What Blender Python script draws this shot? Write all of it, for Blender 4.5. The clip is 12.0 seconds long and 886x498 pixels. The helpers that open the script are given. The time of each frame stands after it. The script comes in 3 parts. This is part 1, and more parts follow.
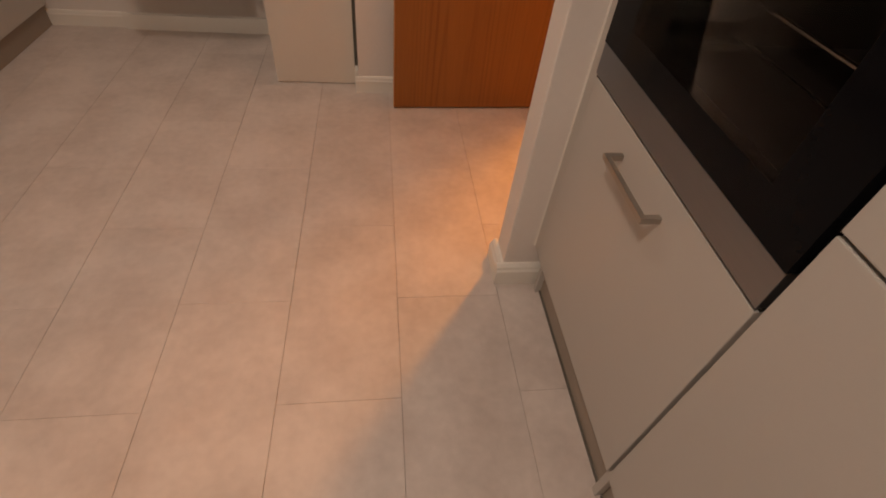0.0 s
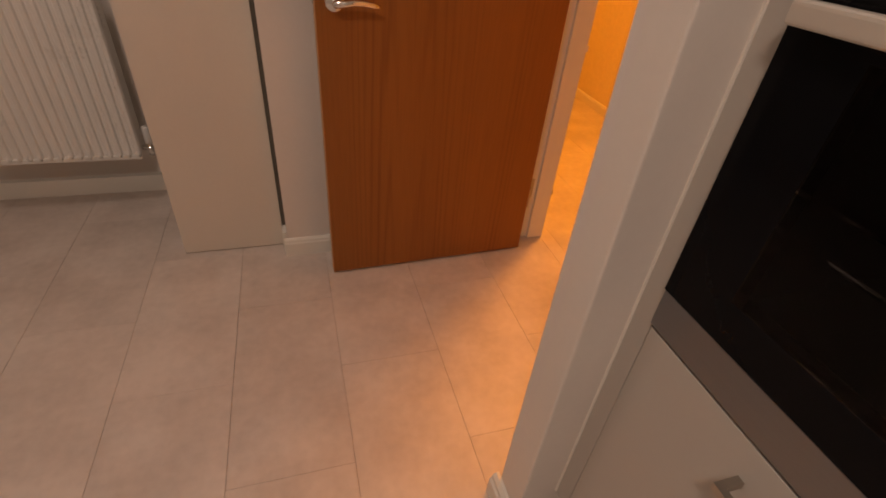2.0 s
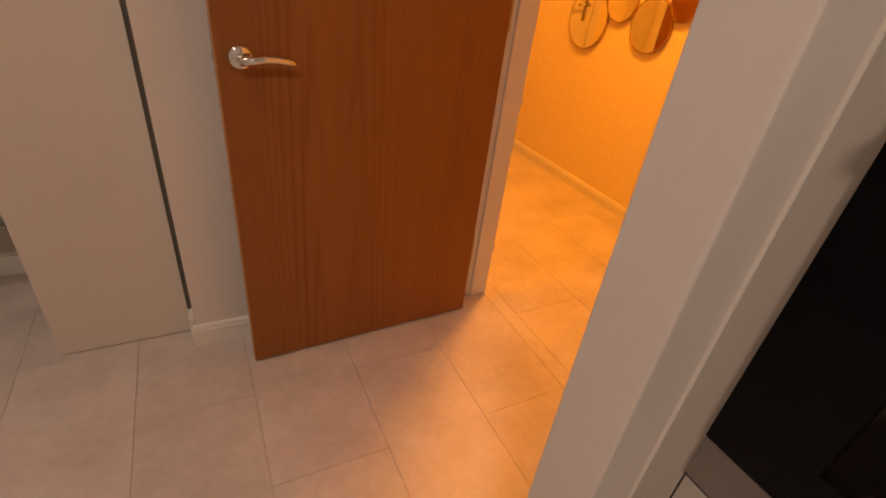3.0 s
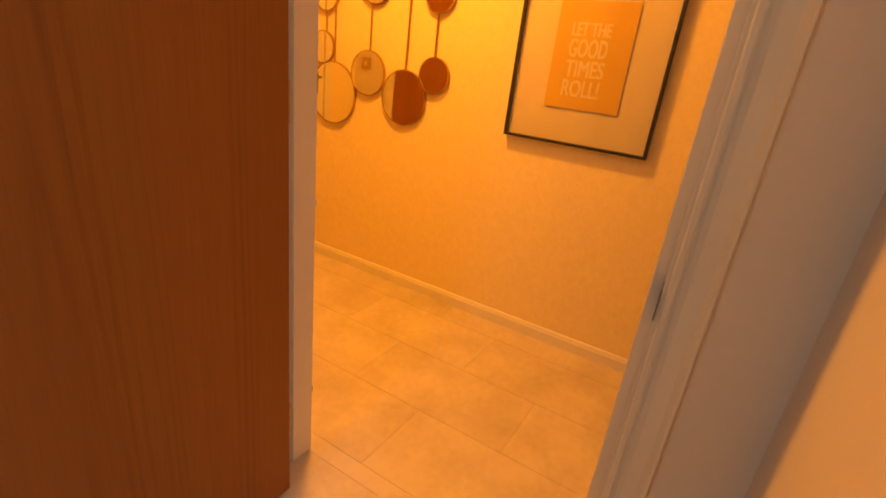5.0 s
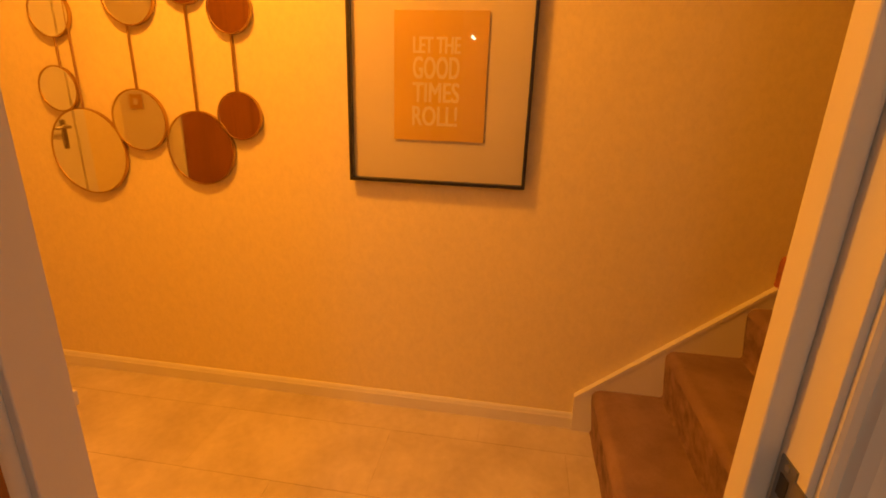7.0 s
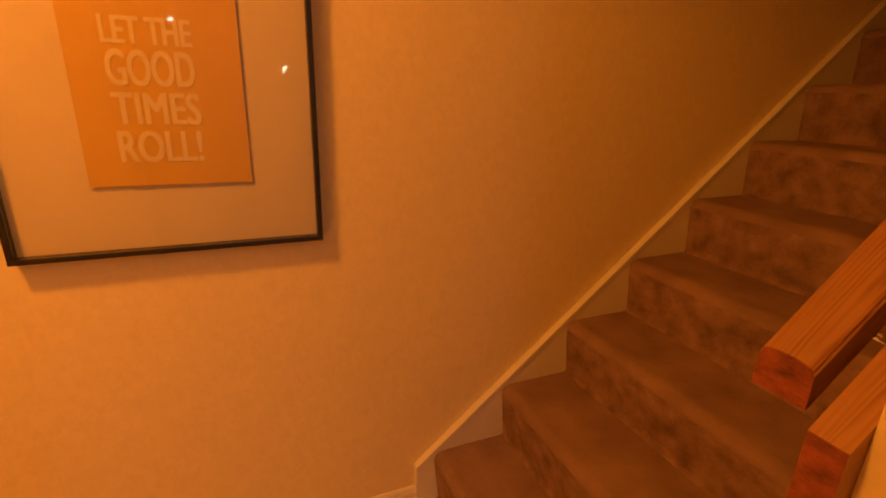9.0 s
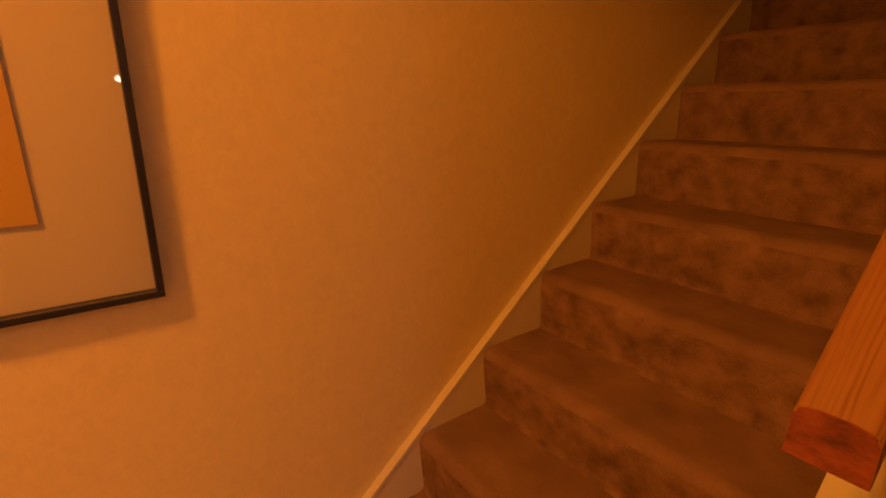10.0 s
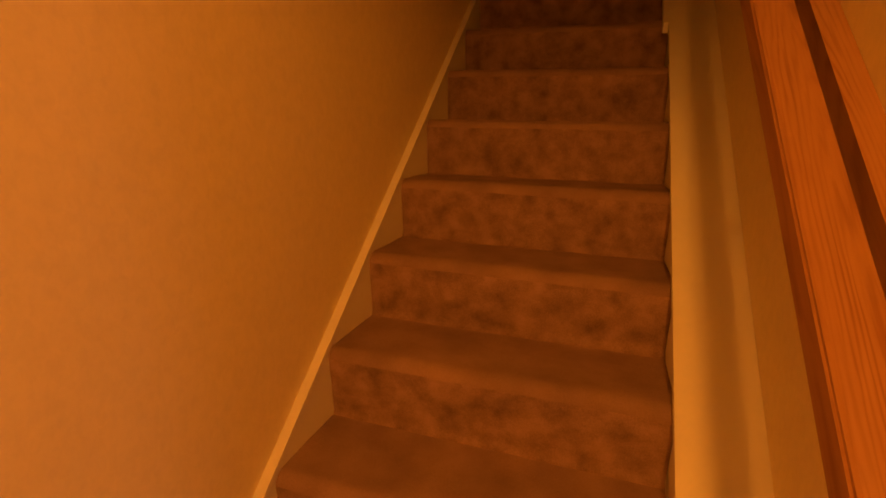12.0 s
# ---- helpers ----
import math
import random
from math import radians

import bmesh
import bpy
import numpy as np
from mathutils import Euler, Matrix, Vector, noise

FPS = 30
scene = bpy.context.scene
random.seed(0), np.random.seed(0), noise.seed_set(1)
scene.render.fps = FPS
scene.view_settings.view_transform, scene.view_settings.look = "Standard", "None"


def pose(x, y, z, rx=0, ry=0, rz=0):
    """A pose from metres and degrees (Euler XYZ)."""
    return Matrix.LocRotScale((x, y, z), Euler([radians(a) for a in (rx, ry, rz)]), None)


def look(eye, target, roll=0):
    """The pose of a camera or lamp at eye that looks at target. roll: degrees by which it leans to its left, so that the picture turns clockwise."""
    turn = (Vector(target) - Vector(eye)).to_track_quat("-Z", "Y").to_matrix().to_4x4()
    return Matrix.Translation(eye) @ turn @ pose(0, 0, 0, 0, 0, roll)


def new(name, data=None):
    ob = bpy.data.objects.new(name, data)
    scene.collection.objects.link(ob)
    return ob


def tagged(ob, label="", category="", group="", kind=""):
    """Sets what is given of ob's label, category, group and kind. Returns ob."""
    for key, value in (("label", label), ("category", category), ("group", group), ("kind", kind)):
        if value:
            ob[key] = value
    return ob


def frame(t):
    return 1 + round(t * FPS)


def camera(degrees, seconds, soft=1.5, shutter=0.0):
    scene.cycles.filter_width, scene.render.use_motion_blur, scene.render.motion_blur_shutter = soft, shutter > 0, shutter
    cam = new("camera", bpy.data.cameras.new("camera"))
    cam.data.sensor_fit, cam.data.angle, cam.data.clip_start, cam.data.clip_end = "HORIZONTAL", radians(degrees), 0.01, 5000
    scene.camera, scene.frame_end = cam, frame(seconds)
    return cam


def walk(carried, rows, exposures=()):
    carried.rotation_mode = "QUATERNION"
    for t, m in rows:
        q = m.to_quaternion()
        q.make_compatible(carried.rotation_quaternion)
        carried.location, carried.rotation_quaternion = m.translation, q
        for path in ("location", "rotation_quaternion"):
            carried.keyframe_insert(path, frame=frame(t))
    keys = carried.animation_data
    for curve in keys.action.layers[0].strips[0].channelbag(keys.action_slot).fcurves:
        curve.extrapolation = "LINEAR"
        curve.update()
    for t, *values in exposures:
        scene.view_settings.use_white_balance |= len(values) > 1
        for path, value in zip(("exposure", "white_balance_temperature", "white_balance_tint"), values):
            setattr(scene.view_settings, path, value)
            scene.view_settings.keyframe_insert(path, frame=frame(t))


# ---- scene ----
cam = camera(85.8, 12.0, 1.8)
PATH = [
    (0, (-0.362, -0.929, 1.136), (-0.109, 0.432, -0.307), 6.6),
    (0.5, (-0.385, -0.808, 1.149), (-0.091, 0.596, -0.245), 5.6),
    (1, (-0.387, -0.682, 1.154), (-0.031, 0.79, -0.152), 5.8),
    (1.5, (-0.388, -0.542, 1.179), (0.045, 0.973, -0.053), 6.0),
    (2, (-0.373, -0.407, 1.167), (0.158, 1.117, -0.015), 5.5),
    (2.5, (-0.352, -0.282, 1.171), (0.29, 1.239, 0.042), 6.1),
    (3, (-0.353, -0.184, 1.167), (0.49, 1.299, 0.122), 7.2),
    (3.5, (-0.334, -0.073, 1.154), (0.747, 1.325, 0.219), 7.5),
    (5.3, (-0.179, 0.31, 1.144), (1.488, 1.168, 0.447), 6.0),
    (5.5, (-0.144, 0.338, 1.142), (1.539, 1.17, 0.454), 5.1),
    (6, (-0.034, 0.433, 1.153), (1.701, 1.16, 0.475), 3.2),
    (6.5, (0.061, 0.501, 1.179), (1.872, 1.045, 0.527), 2.0),
    (7.1, (0.177, 0.577, 1.184), (2.07, 0.808, 0.579), 1.9),
    (9, (0.613, 0.701, 1.236), (2.365, -0.045, 0.617), 1.7),
    (9.5, (0.731, 0.677, 1.217), (2.383, -0.287, 0.63), 1.2),
    (10, (0.828, 0.627, 1.213), (2.349, -0.542, 0.646), 0.7),
    (10.5, (0.929, 0.58, 1.225), (2.257, -0.811, 0.674), 0.7),
    (11, (1.004, 0.555, 1.243), (2.068, -1.055, 0.718), 1.0),
    (11.5, (1.064, 0.524, 1.235), (1.876, -1.237, 0.747), 1.3),
    (12, (1.131, 0.493, 1.265), (1.734, -1.352, 0.782), 1.2),
]
EXPOSURES = [(0, 0.04, 6400, 6), (1, -0.05, 6450, 7), (2, -0.14, 6500, 9), (3.5, -0.02, 6450, 5), (5.3, -0.07, 6350, -4), (6.5, -0.2, 6350, -4), (7.2, -0.42, 6400, 0), (8.9, -0.66, 6600, 23), (9.5, -0.76, 6650, 26), (10.5, -0.68, 6650, 26), (12, -0.38, 6650, 24)]
walk(cam, [(t, look(eye, target, roll)) for t, eye, target, roll in PATH], EXPOSURES)


# ---- light ----
world = bpy.data.worlds.new("world")
scene.world = world
world.use_nodes = True
world.node_tree.nodes["Background"].inputs[0].default_value = (0.5, 0.45, 0.4, 1)
world.node_tree.nodes["Background"].inputs[1].default_value = 0.004

HALL_COLOUR = (1.0, 0.322, 0.0235)
KITCHEN_COLOUR = (1.0, 0.77, 0.64)


def lamp(name, kind, energy, colour, m, size=0.1):
    data = bpy.data.lights.new(name, kind)
    data.energy, data.color = energy, colour
    if kind == "AREA":
        data.shape, data.size = "DISK", size
    else:
        data.shadow_soft_size = size
    ob = new(name, data)
    ob.matrix_world = m
    return ob


hall_lamp = lamp("hall_lamp", "SPOT", 182, HALL_COLOUR, pose(1.03, 1.48, 2.37), 0.1)
hall_lamp.data.spot_size, hall_lamp.data.spot_blend = radians(170), 0.44
for x, y, power in ((-0.85, -1.0, 15.5), (-1.05, 0.85, 4.2)):
    lamp("kitchen_lamp", "AREA", power, KITCHEN_COLOUR, pose(x, y, 2.335), 0.3)


# ---- materials ----
def material(name, colour, rough=0.5, metal=0.0, vary=0.06, scale=6.0, fine=90.0, bump=0.0, bump_scale=250.0, stretch=(1, 1, 1), dark=None, coat=0.0, piece=0.0):
    """A surface with a broad and a fine variation of its colour, and a fine relief."""
    m = bpy.data.materials.new(name)
    m.use_nodes = True
    t, b = m.node_tree, m.node_tree.nodes["Principled BSDF"]
    b.inputs["Roughness"].default_value, b.inputs["Metallic"].default_value = rough, metal
    b.inputs["Coat Weight"].default_value = coat
    co = t.nodes.new("ShaderNodeTexCoord")
    mp = t.nodes.new("ShaderNodeMapping")
    mp.inputs["Scale"].default_value = stretch
    t.links.new(co.outputs["Object"], mp.inputs[0])
    n1 = t.nodes.new("ShaderNodeTexNoise")
    n1.inputs["Scale"].default_value, n1.inputs["Detail"].default_value = scale, 5
    n2 = t.nodes.new("ShaderNodeTexNoise")
    n2.inputs["Scale"].default_value, n2.inputs["Detail"].default_value = fine, 3
    for n in (n1, n2):
        t.links.new(mp.outputs[0], n.inputs["Vector"])
    add = t.nodes.new("ShaderNodeMath")
    add.operation = "MULTIPLY_ADD"
    add.inputs[1].default_value = 0.4
    t.links.new(n2.outputs[0], add.inputs[0])
    t.links.new(n1.outputs[0], add.inputs[2])
    last = add
    if piece:
        info = t.nodes.new("ShaderNodeObjectInfo")
        p = t.nodes.new("ShaderNodeMath")
        p.operation = "MULTIPLY_ADD"
        p.inputs[1].default_value = piece
        t.links.new(info.outputs["Random"], p.inputs[0])
        t.links.new(add.outputs[0], p.inputs[2])
        last = p
    ramp = t.nodes.new("ShaderNodeValToRGB")
    e = ramp.color_ramp.elements
    low = dark or [c * (1 - vary) for c in colour]
    high = [min(1, c * (1 + vary)) for c in colour] if not dark else colour
    e[0].position, e[0].color = 0.45, (*low, 1)
    e[1].position, e[1].color = 0.95, (*high, 1)
    t.links.new(last.outputs[0], ramp.inputs[0])
    t.links.new(ramp.outputs[0], b.inputs["Base Color"])
    rr = t.nodes.new("ShaderNodeMapRange")
    rr.inputs[1].default_value, rr.inputs[2].default_value = 0.4, 1.0
    rr.inputs[3].default_value, rr.inputs[4].default_value = max(0, rough - 0.06), min(1, rough + 0.06)
    t.links.new(add.outputs[0], rr.inputs[0])
    t.links.new(rr.outputs[0], b.inputs["Roughness"])
    if bump:
        n3 = t.nodes.new("ShaderNodeTexNoise")
        n3.inputs["Scale"].default_value, n3.inputs["Detail"].default_value = bump_scale, 4
        t.links.new(mp.outputs[0], n3.inputs["Vector"])
        bp = t.nodes.new("ShaderNodeBump")
        bp.inputs["Strength"].default_value, bp.inputs["Distance"].default_value = bump, 0.002
        t.links.new(n3.outputs[0], bp.inputs["Height"])
        t.links.new(bp.outputs[0], b.inputs["Normal"])
    return m


def wood(name, pale, dark, along, rough=0.35, ring=0.02, leaf=0.0, figure=0.3, pore=0.3, centre=0.0, bump=0.1, taper=0.05, wander=2.5, warp=2.0, patches=11, even=0.1):
    """Oak: growth rings cut lengthwise into nested arches, with fine pores. ring: their spacing; leaf: the width of veneer leaves."""
    m = bpy.data.materials.new(name)
    m.use_nodes = True
    t, b = m.node_tree, m.node_tree.nodes["Principled BSDF"]
    b.inputs["Roughness"].default_value, b.inputs["Specular IOR Level"].default_value = rough, 0.3

    def node(kind, *links, **values):
        n = t.nodes.new("ShaderNode" + kind)
        for k, v in values.items():
            if k == "operation":
                n.operation = v
        for k, src in enumerate(links):
            if isinstance(src, (int, float)):
                n.inputs[k].default_value = src
            elif src is not None:
                t.links.new(src, n.inputs[k])
        return n

    co = node("TexCoord").outputs["Object"]
    axes = node("SeparateXYZ", co).outputs
    across = axes[0]
    if leaf:
        across = node("Math", across, leaf, operation="PINGPONG").outputs[0]
    across = node("Math", across, centre, operation="SUBTRACT").outputs[0]
    length = node("Math", axes[along], taper, operation="MULTIPLY").outputs[0]
    depth = node("Math", axes[3 - along], 0.3, operation="MULTIPLY").outputs[0]
    flat = node("CombineXYZ", across, depth, length).outputs[0]
    long = node("CombineXYZ", axes[0], axes[3 - along], length).outputs[0]
    bend = node("TexNoise", long)
    bend.inputs["Scale"].default_value, bend.inputs["Detail"].default_value = 0.1 / ring, 2
    shift = node("VectorMath", bend.outputs["Color"], operation="SCALE")
    shift.inputs["Scale"].default_value = ring * wander
    bent = node("VectorMath", flat, shift.outputs[0], operation="ADD").outputs[0]
    wave = node("TexWave", bent)
    wave.wave_type, wave.rings_direction = "RINGS", "SPHERICAL"
    wave.inputs["Scale"].default_value, wave.inputs["Distortion"].default_value = 0.314 / ring, warp
    wave.inputs["Detail"].default_value, wave.inputs["Detail Scale"].default_value = 3, 1.6
    line = node("Math", wave.outputs["Fac"], 2.2, operation="POWER").outputs[0]
    patch = node("TexNoise", long)
    patch.inputs["Scale"].default_value, patch.inputs["Detail"].default_value = patches, 1
    mask = node("MapRange", patch.outputs[0])
    mask.inputs[1].default_value, mask.inputs[2].default_value, mask.inputs[3].default_value = 0.42, 0.64, even
    line = node("Math", line, mask.outputs[0], operation="MULTIPLY").outputs[0]
    fibre = node("TexNoise", long)
    fibre.inputs["Scale"].default_value, fibre.inputs["Detail"].default_value = 230, 2
    broad = node("TexNoise", long)
    broad.inputs["Scale"].default_value, broad.inputs["Detail"].default_value = 7, 2
    one = node("Math", line, -figure, 0.62, operation="MULTIPLY_ADD").outputs[0]
    two = node("Math", fibre.outputs[0], pore, one, operation="MULTIPLY_ADD").outputs[0]
    three = node("Math", broad.outputs[0], 0.35, two, operation="MULTIPLY_ADD").outputs[0]
    ramp = node("ValToRGB", three)
    e = ramp.color_ramp.elements
    e[0].position, e[0].color = 0.42, (*dark, 1)
    e[1].position, e[1].color = 1.0, (*pale, 1)
    t.links.new(ramp.outputs[0], b.inputs["Base Color"])
    bp = node("Bump")
    bp.inputs["Strength"].default_value, bp.inputs["Distance"].default_value = bump, 0.001
    t.links.new(three, bp.inputs["Height"])
    t.links.new(bp.outputs[0], b.inputs["Normal"])
    return m


def embossed_paper(name, colour):
    """Wallpaper with small raised leaf-like flecks."""
    m = material(name, colour, 0.75, vary=0.03, scale=30, fine=190)
    t, b = m.node_tree, m.node_tree.nodes["Principled BSDF"]
    co, mp = t.nodes.new("ShaderNodeTexCoord"), t.nodes.new("ShaderNodeMapping")
    mp.inputs["Scale"].default_value = (1, 1, 0.75)
    t.links.new(co.outputs["Object"], mp.inputs[0])
    n = t.nodes.new("ShaderNodeTexNoise")
    n.inputs["Scale"].default_value, n.inputs["Detail"].default_value, n.inputs["Distortion"].default_value = 75, 3.5, 0.6
    t.links.new(mp.outputs[0], n.inputs["Vector"])
    fleck = t.nodes.new("ShaderNodeMapRange")
    fleck.inputs[1].default_value, fleck.inputs[2].default_value = 0.32, 0.6
    t.links.new(n.outputs[0], fleck.inputs[0])
    mix = t.nodes.new("ShaderNodeMix")
    mix.data_type, mix.blend_type = "RGBA", "MULTIPLY"
    ramp = next(k for k in t.nodes if k.type == "VALTORGB")
    tone = t.nodes.new("ShaderNodeMapRange")
    tone.inputs[3].default_value, tone.inputs[4].default_value = 0.955, 1.0
    t.links.new(fleck.outputs[0], tone.inputs[0])
    mix.inputs[0].default_value = 1.0
    t.links.new(ramp.outputs[0], mix.inputs[6])
    t.links.new(tone.outputs[0], mix.inputs[7])
    t.links.new(mix.outputs[2], b.inputs["Base Color"])
    bp = t.nodes.new("ShaderNodeBump")
    bp.inputs["Strength"].default_value, bp.inputs["Distance"].default_value = 0.14, 0.001
    t.links.new(fleck.outputs[0], bp.inputs["Height"])
    t.links.new(bp.outputs[0], b.inputs["Normal"])
    return m


PLASTER = material("white_wall_paint", (0.74, 0.69, 0.64), 0.7, vary=0.03, scale=3, fine=60, bump=0.12, bump_scale=180)
HALL_PAPER = embossed_paper("embossed_hall_paper", (0.84, 0.73, 0.43))
CEILING = material("ceiling_paint", (0.8, 0.79, 0.77), 0.8, vary=0.02)
GLOSS = material("white_gloss_woodwork", (0.78, 0.75, 0.68), 0.44, vary=0.02, scale=5, fine=70)
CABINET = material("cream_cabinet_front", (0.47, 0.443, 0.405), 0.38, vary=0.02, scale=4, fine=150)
CUPBOARD = material("cream_cupboard_paint", (0.68, 0.62, 0.54), 0.4, vary=0.025, scale=3, fine=120)
CARCASS = material("cabinet_board", (0.5, 0.47, 0.43), 0.5, vary=0.03)
PLINTH = material("grey_plinth_board", (0.3, 0.25, 0.2), 0.45, vary=0.04)
STEEL = material("brushed_steel", (0.24, 0.25, 0.27), 0.3, 1.0, vary=0.06, scale=3, fine=200, stretch=(1, 0.02, 1), bump=0.05, bump_scale=300)
CHROME = material("chrome", (0.85, 0.84, 0.82), 0.08, 1.0, vary=0.01)
DULL_METAL = material("dull_steel", (0.45, 0.42, 0.38), 0.35, 1.0, vary=0.05)
BLACK_GLASS = material("black_oven_glass", (0.004, 0.004, 0.005), 0.08, vary=0.1)
BLACK_GLASS.node_tree.nodes["Principled BSDF"].inputs["Specular IOR Level"].default_value = 0.1
BLACK = material("black_enamel", (0.012, 0.012, 0.012), 0.4, vary=0.2)
# for the plinth seals, and as painted shade in the cupboard's edge gap
SHADOW_GAP = material("dark_seal_and_gap_shade", (0.11, 0.1, 0.08), 0.6, vary=0.2)
TILE = material("pale_stone_vinyl_tile", (0.67, 0.595, 0.54), 0.42, dark=(0.49, 0.425, 0.38), scale=5, fine=34, bump=0.06, bump_scale=120, piece=0.12)
GROUT = material("tile_joint", (0.49, 0.41, 0.345), 0.8, vary=0.1)
RADIATOR = material("radiator_enamel", (0.76, 0.74, 0.7), 0.3, vary=0.02)
PLASTIC = material("white_plastic", (0.75, 0.73, 0.7), 0.35, vary=0.02)
CARPET = material("grey_carpet", (0.37, 0.236, 0.196), 0.95, dark=(0.22, 0.136, 0.111), scale=9, fine=330, bump=1.0, bump_scale=560)
CARPET_RISER = material("mottled_carpet", (0.42, 0.268, 0.222), 0.95, dark=(0.155, 0.095, 0.077), scale=19, fine=300, bump=1.0, bump_scale=560)
OAK_DOOR = wood("oak_veneer_door", (0.31, 0.12, 0.0265), (0.14, 0.043, 0.008), 2, 0.5, 0.016, 0.27, 0.2, 0.28, 0.25, 0.05, 0.03, 4.5, 4.0, 9, 0.05)
OAK_RAIL = wood("oak_handrail", (0.42, 0.225, 0.085), (0.19, 0.066, 0.02), 1, 0.42, 0.0058, 0.0, 0.28, 0.24, 0.889, 0.2, 0.07, 5.0, 6.0, 40, 0.35)
OAK_END = material("oak_end_grain", (0.36, 0.1, 0.04), 0.6, dark=(0.1, 0.022, 0.01), scale=26, fine=140, stretch=(1, 1, 2.5), bump=0.4)
FRAME_BLACK = material("black_picture_frame", (0.02, 0.016, 0.013), 0.35, vary=0.2)
MOUNT = material("cream_picture_mount", (0.66, 0.57, 0.37), 0.8, vary=0.03, fine=200)
POSTER = material("orange_poster", (0.62, 0.395, 0.05), 0.6, vary=0.05, fine=150)
OVEN_BAR = material("pale_steel_bar", (0.7, 0.66, 0.6), 0.45, 0.6, vary=0.04)
LETTER = material("cream_print", (0.7, 0.59, 0.3), 0.6, vary=0.05)
BRASS = material("antique_brass_rim", (0.55, 0.37, 0.17), 0.4, 1.0, vary=0.1)
MIRROR = material("mirror_silver", (0.86, 0.84, 0.8), 0.02, 1.0, vary=0.005)


def glass(name, tint=(1, 1, 1)):
    m = bpy.data.materials.new(name)
    m.use_nodes = True
    t = m.node_tree
    t.nodes.remove(t.nodes["Principled BSDF"])
    clear, gloss, mix, fres = (t.nodes.new("ShaderNode" + k) for k in ("BsdfTransparent", "BsdfGlossy", "MixShader", "Fresnel"))
    clear.inputs[0].default_value = (*tint, 1)
    gloss.inputs["Roughness"].default_value = 0.01
    fres.inputs["IOR"].default_value = 1.32
    t.links.new(fres.outputs[0], mix.inputs[0])
    t.links.new(clear.outputs[0], mix.inputs[1])
    t.links.new(gloss.outputs[0], mix.inputs[2])
    t.links.new(mix.outputs[0], t.nodes["Material Output"].inputs[0])
    return m


def glowing(name, colour, strength):
    m = bpy.data.materials.new(name)
    m.use_nodes = True
    b = m.node_tree.nodes["Principled BSDF"]
    b.inputs["Base Color"].default_value = (0.8, 0.8, 0.8, 1)
    b.inputs["Emission Color"].default_value, b.inputs["Emission Strength"].default_value = (*colour, 1), strength
    return m


GLASS = glass("picture_glass")
OVEN_WINDOW = glass("tinted_oven_window", (0.75, 0.72, 0.7))
OVEN_WINDOW.node_tree.nodes["Fresnel"].inputs["IOR"].default_value = 1.2
KITCHEN_GLOW = glowing("kitchen_diffuser", KITCHEN_COLOUR, 6)
SMALL_GLOW = glowing("small_lamp_bulb", (1.0, 0.85, 0.65), 60)
HALL_GLOW = glowing("hall_bulb", HALL_COLOUR, 30)


# ---- building helpers ----
def part(name, bm, mat, parent=None, label="", smooth=False):
    me = bpy.data.meshes.new(name)
    bmesh.ops.recalc_face_normals(bm, faces=bm.faces)
    if smooth:
        for f in bm.faces:
            f.smooth = True
    bm.to_mesh(me)
    bm.free()
    me.materials.append(mat)
    ob = new(name, me)
    if parent:
        ob.parent = parent
    if label:
        ob["label"] = label
    return ob


def thing(name, label, category, group="", kind=""):
    return tagged(new(name), label, category, group, kind)


def box(x0, x1, y0, y1, z0, z1, bevel=0.0, segments=2, bm=None):
    bm = bm or bmesh.new()
    m = Matrix.LocRotScale(((x0 + x1) / 2, (y0 + y1) / 2, (z0 + z1) / 2), None, (abs(x1 - x0), abs(y1 - y0), abs(z1 - z0)))
    vs = bmesh.ops.create_cube(bm, size=1, matrix=m)["verts"]
    if bevel:
        es = list({e for v in vs for e in v.link_edges})
        bmesh.ops.bevel(bm, geom=es, offset=bevel, segments=segments, affect="EDGES", profile=0.6)
    return bm


def extrude(outline, axis, a, b, bm=None):
    """A closed outline drawn out along an axis from a to b; the outline is in the two other axes, in order."""
    bm = bm or bmesh.new()

    def place(p, c):
        q = list(p)
        q.insert(axis, c)
        return q

    n = len(outline)
    lo, hi = [bm.verts.new(place(p, a)) for p in outline], [bm.verts.new(place(p, b)) for p in outline]
    bm.faces.new(lo)
    bm.faces.new(hi[::-1])
    for i in range(n):
        bm.faces.new((lo[i], lo[(i + 1) % n], hi[(i + 1) % n], hi[i]))
    return bm


def tube(points, radius, sides=12, bm=None):
    """A round bar along points; radius may be a list."""
    bm = bm or bmesh.new()
    pts = [Vector(p) for p in points]
    rs = radius if isinstance(radius, (list, tuple)) else [radius] * len(pts)
    rings = []
    for i, p in enumerate(pts):
        d = (pts[min(i + 1, len(pts) - 1)] - pts[max(i - 1, 0)]).normalized()
        u = d.cross(Vector((0.31, 0.17, 0.93))).normalized()
        v = d.cross(u)
        rings.append([bm.verts.new(p + rs[i] * (math.cos(k * 2 * math.pi / sides) * u + math.sin(k * 2 * math.pi / sides) * v)) for k in range(sides)])
    for a, b in zip(rings, rings[1:]):
        for k in range(sides):
            bm.faces.new((a[k], a[(k + 1) % sides], b[(k + 1) % sides], b[k]))
    bm.faces.new(rings[0][::-1])
    bm.faces.new(rings[-1])
    return bm


def wall(name, boxes, mat, label=""):
    bm = bmesh.new()
    for b in boxes:
        box(*b, bm=bm)
    return tagged(part(name, bm, mat), label or "plain painted wall", "wall", kind="structure")


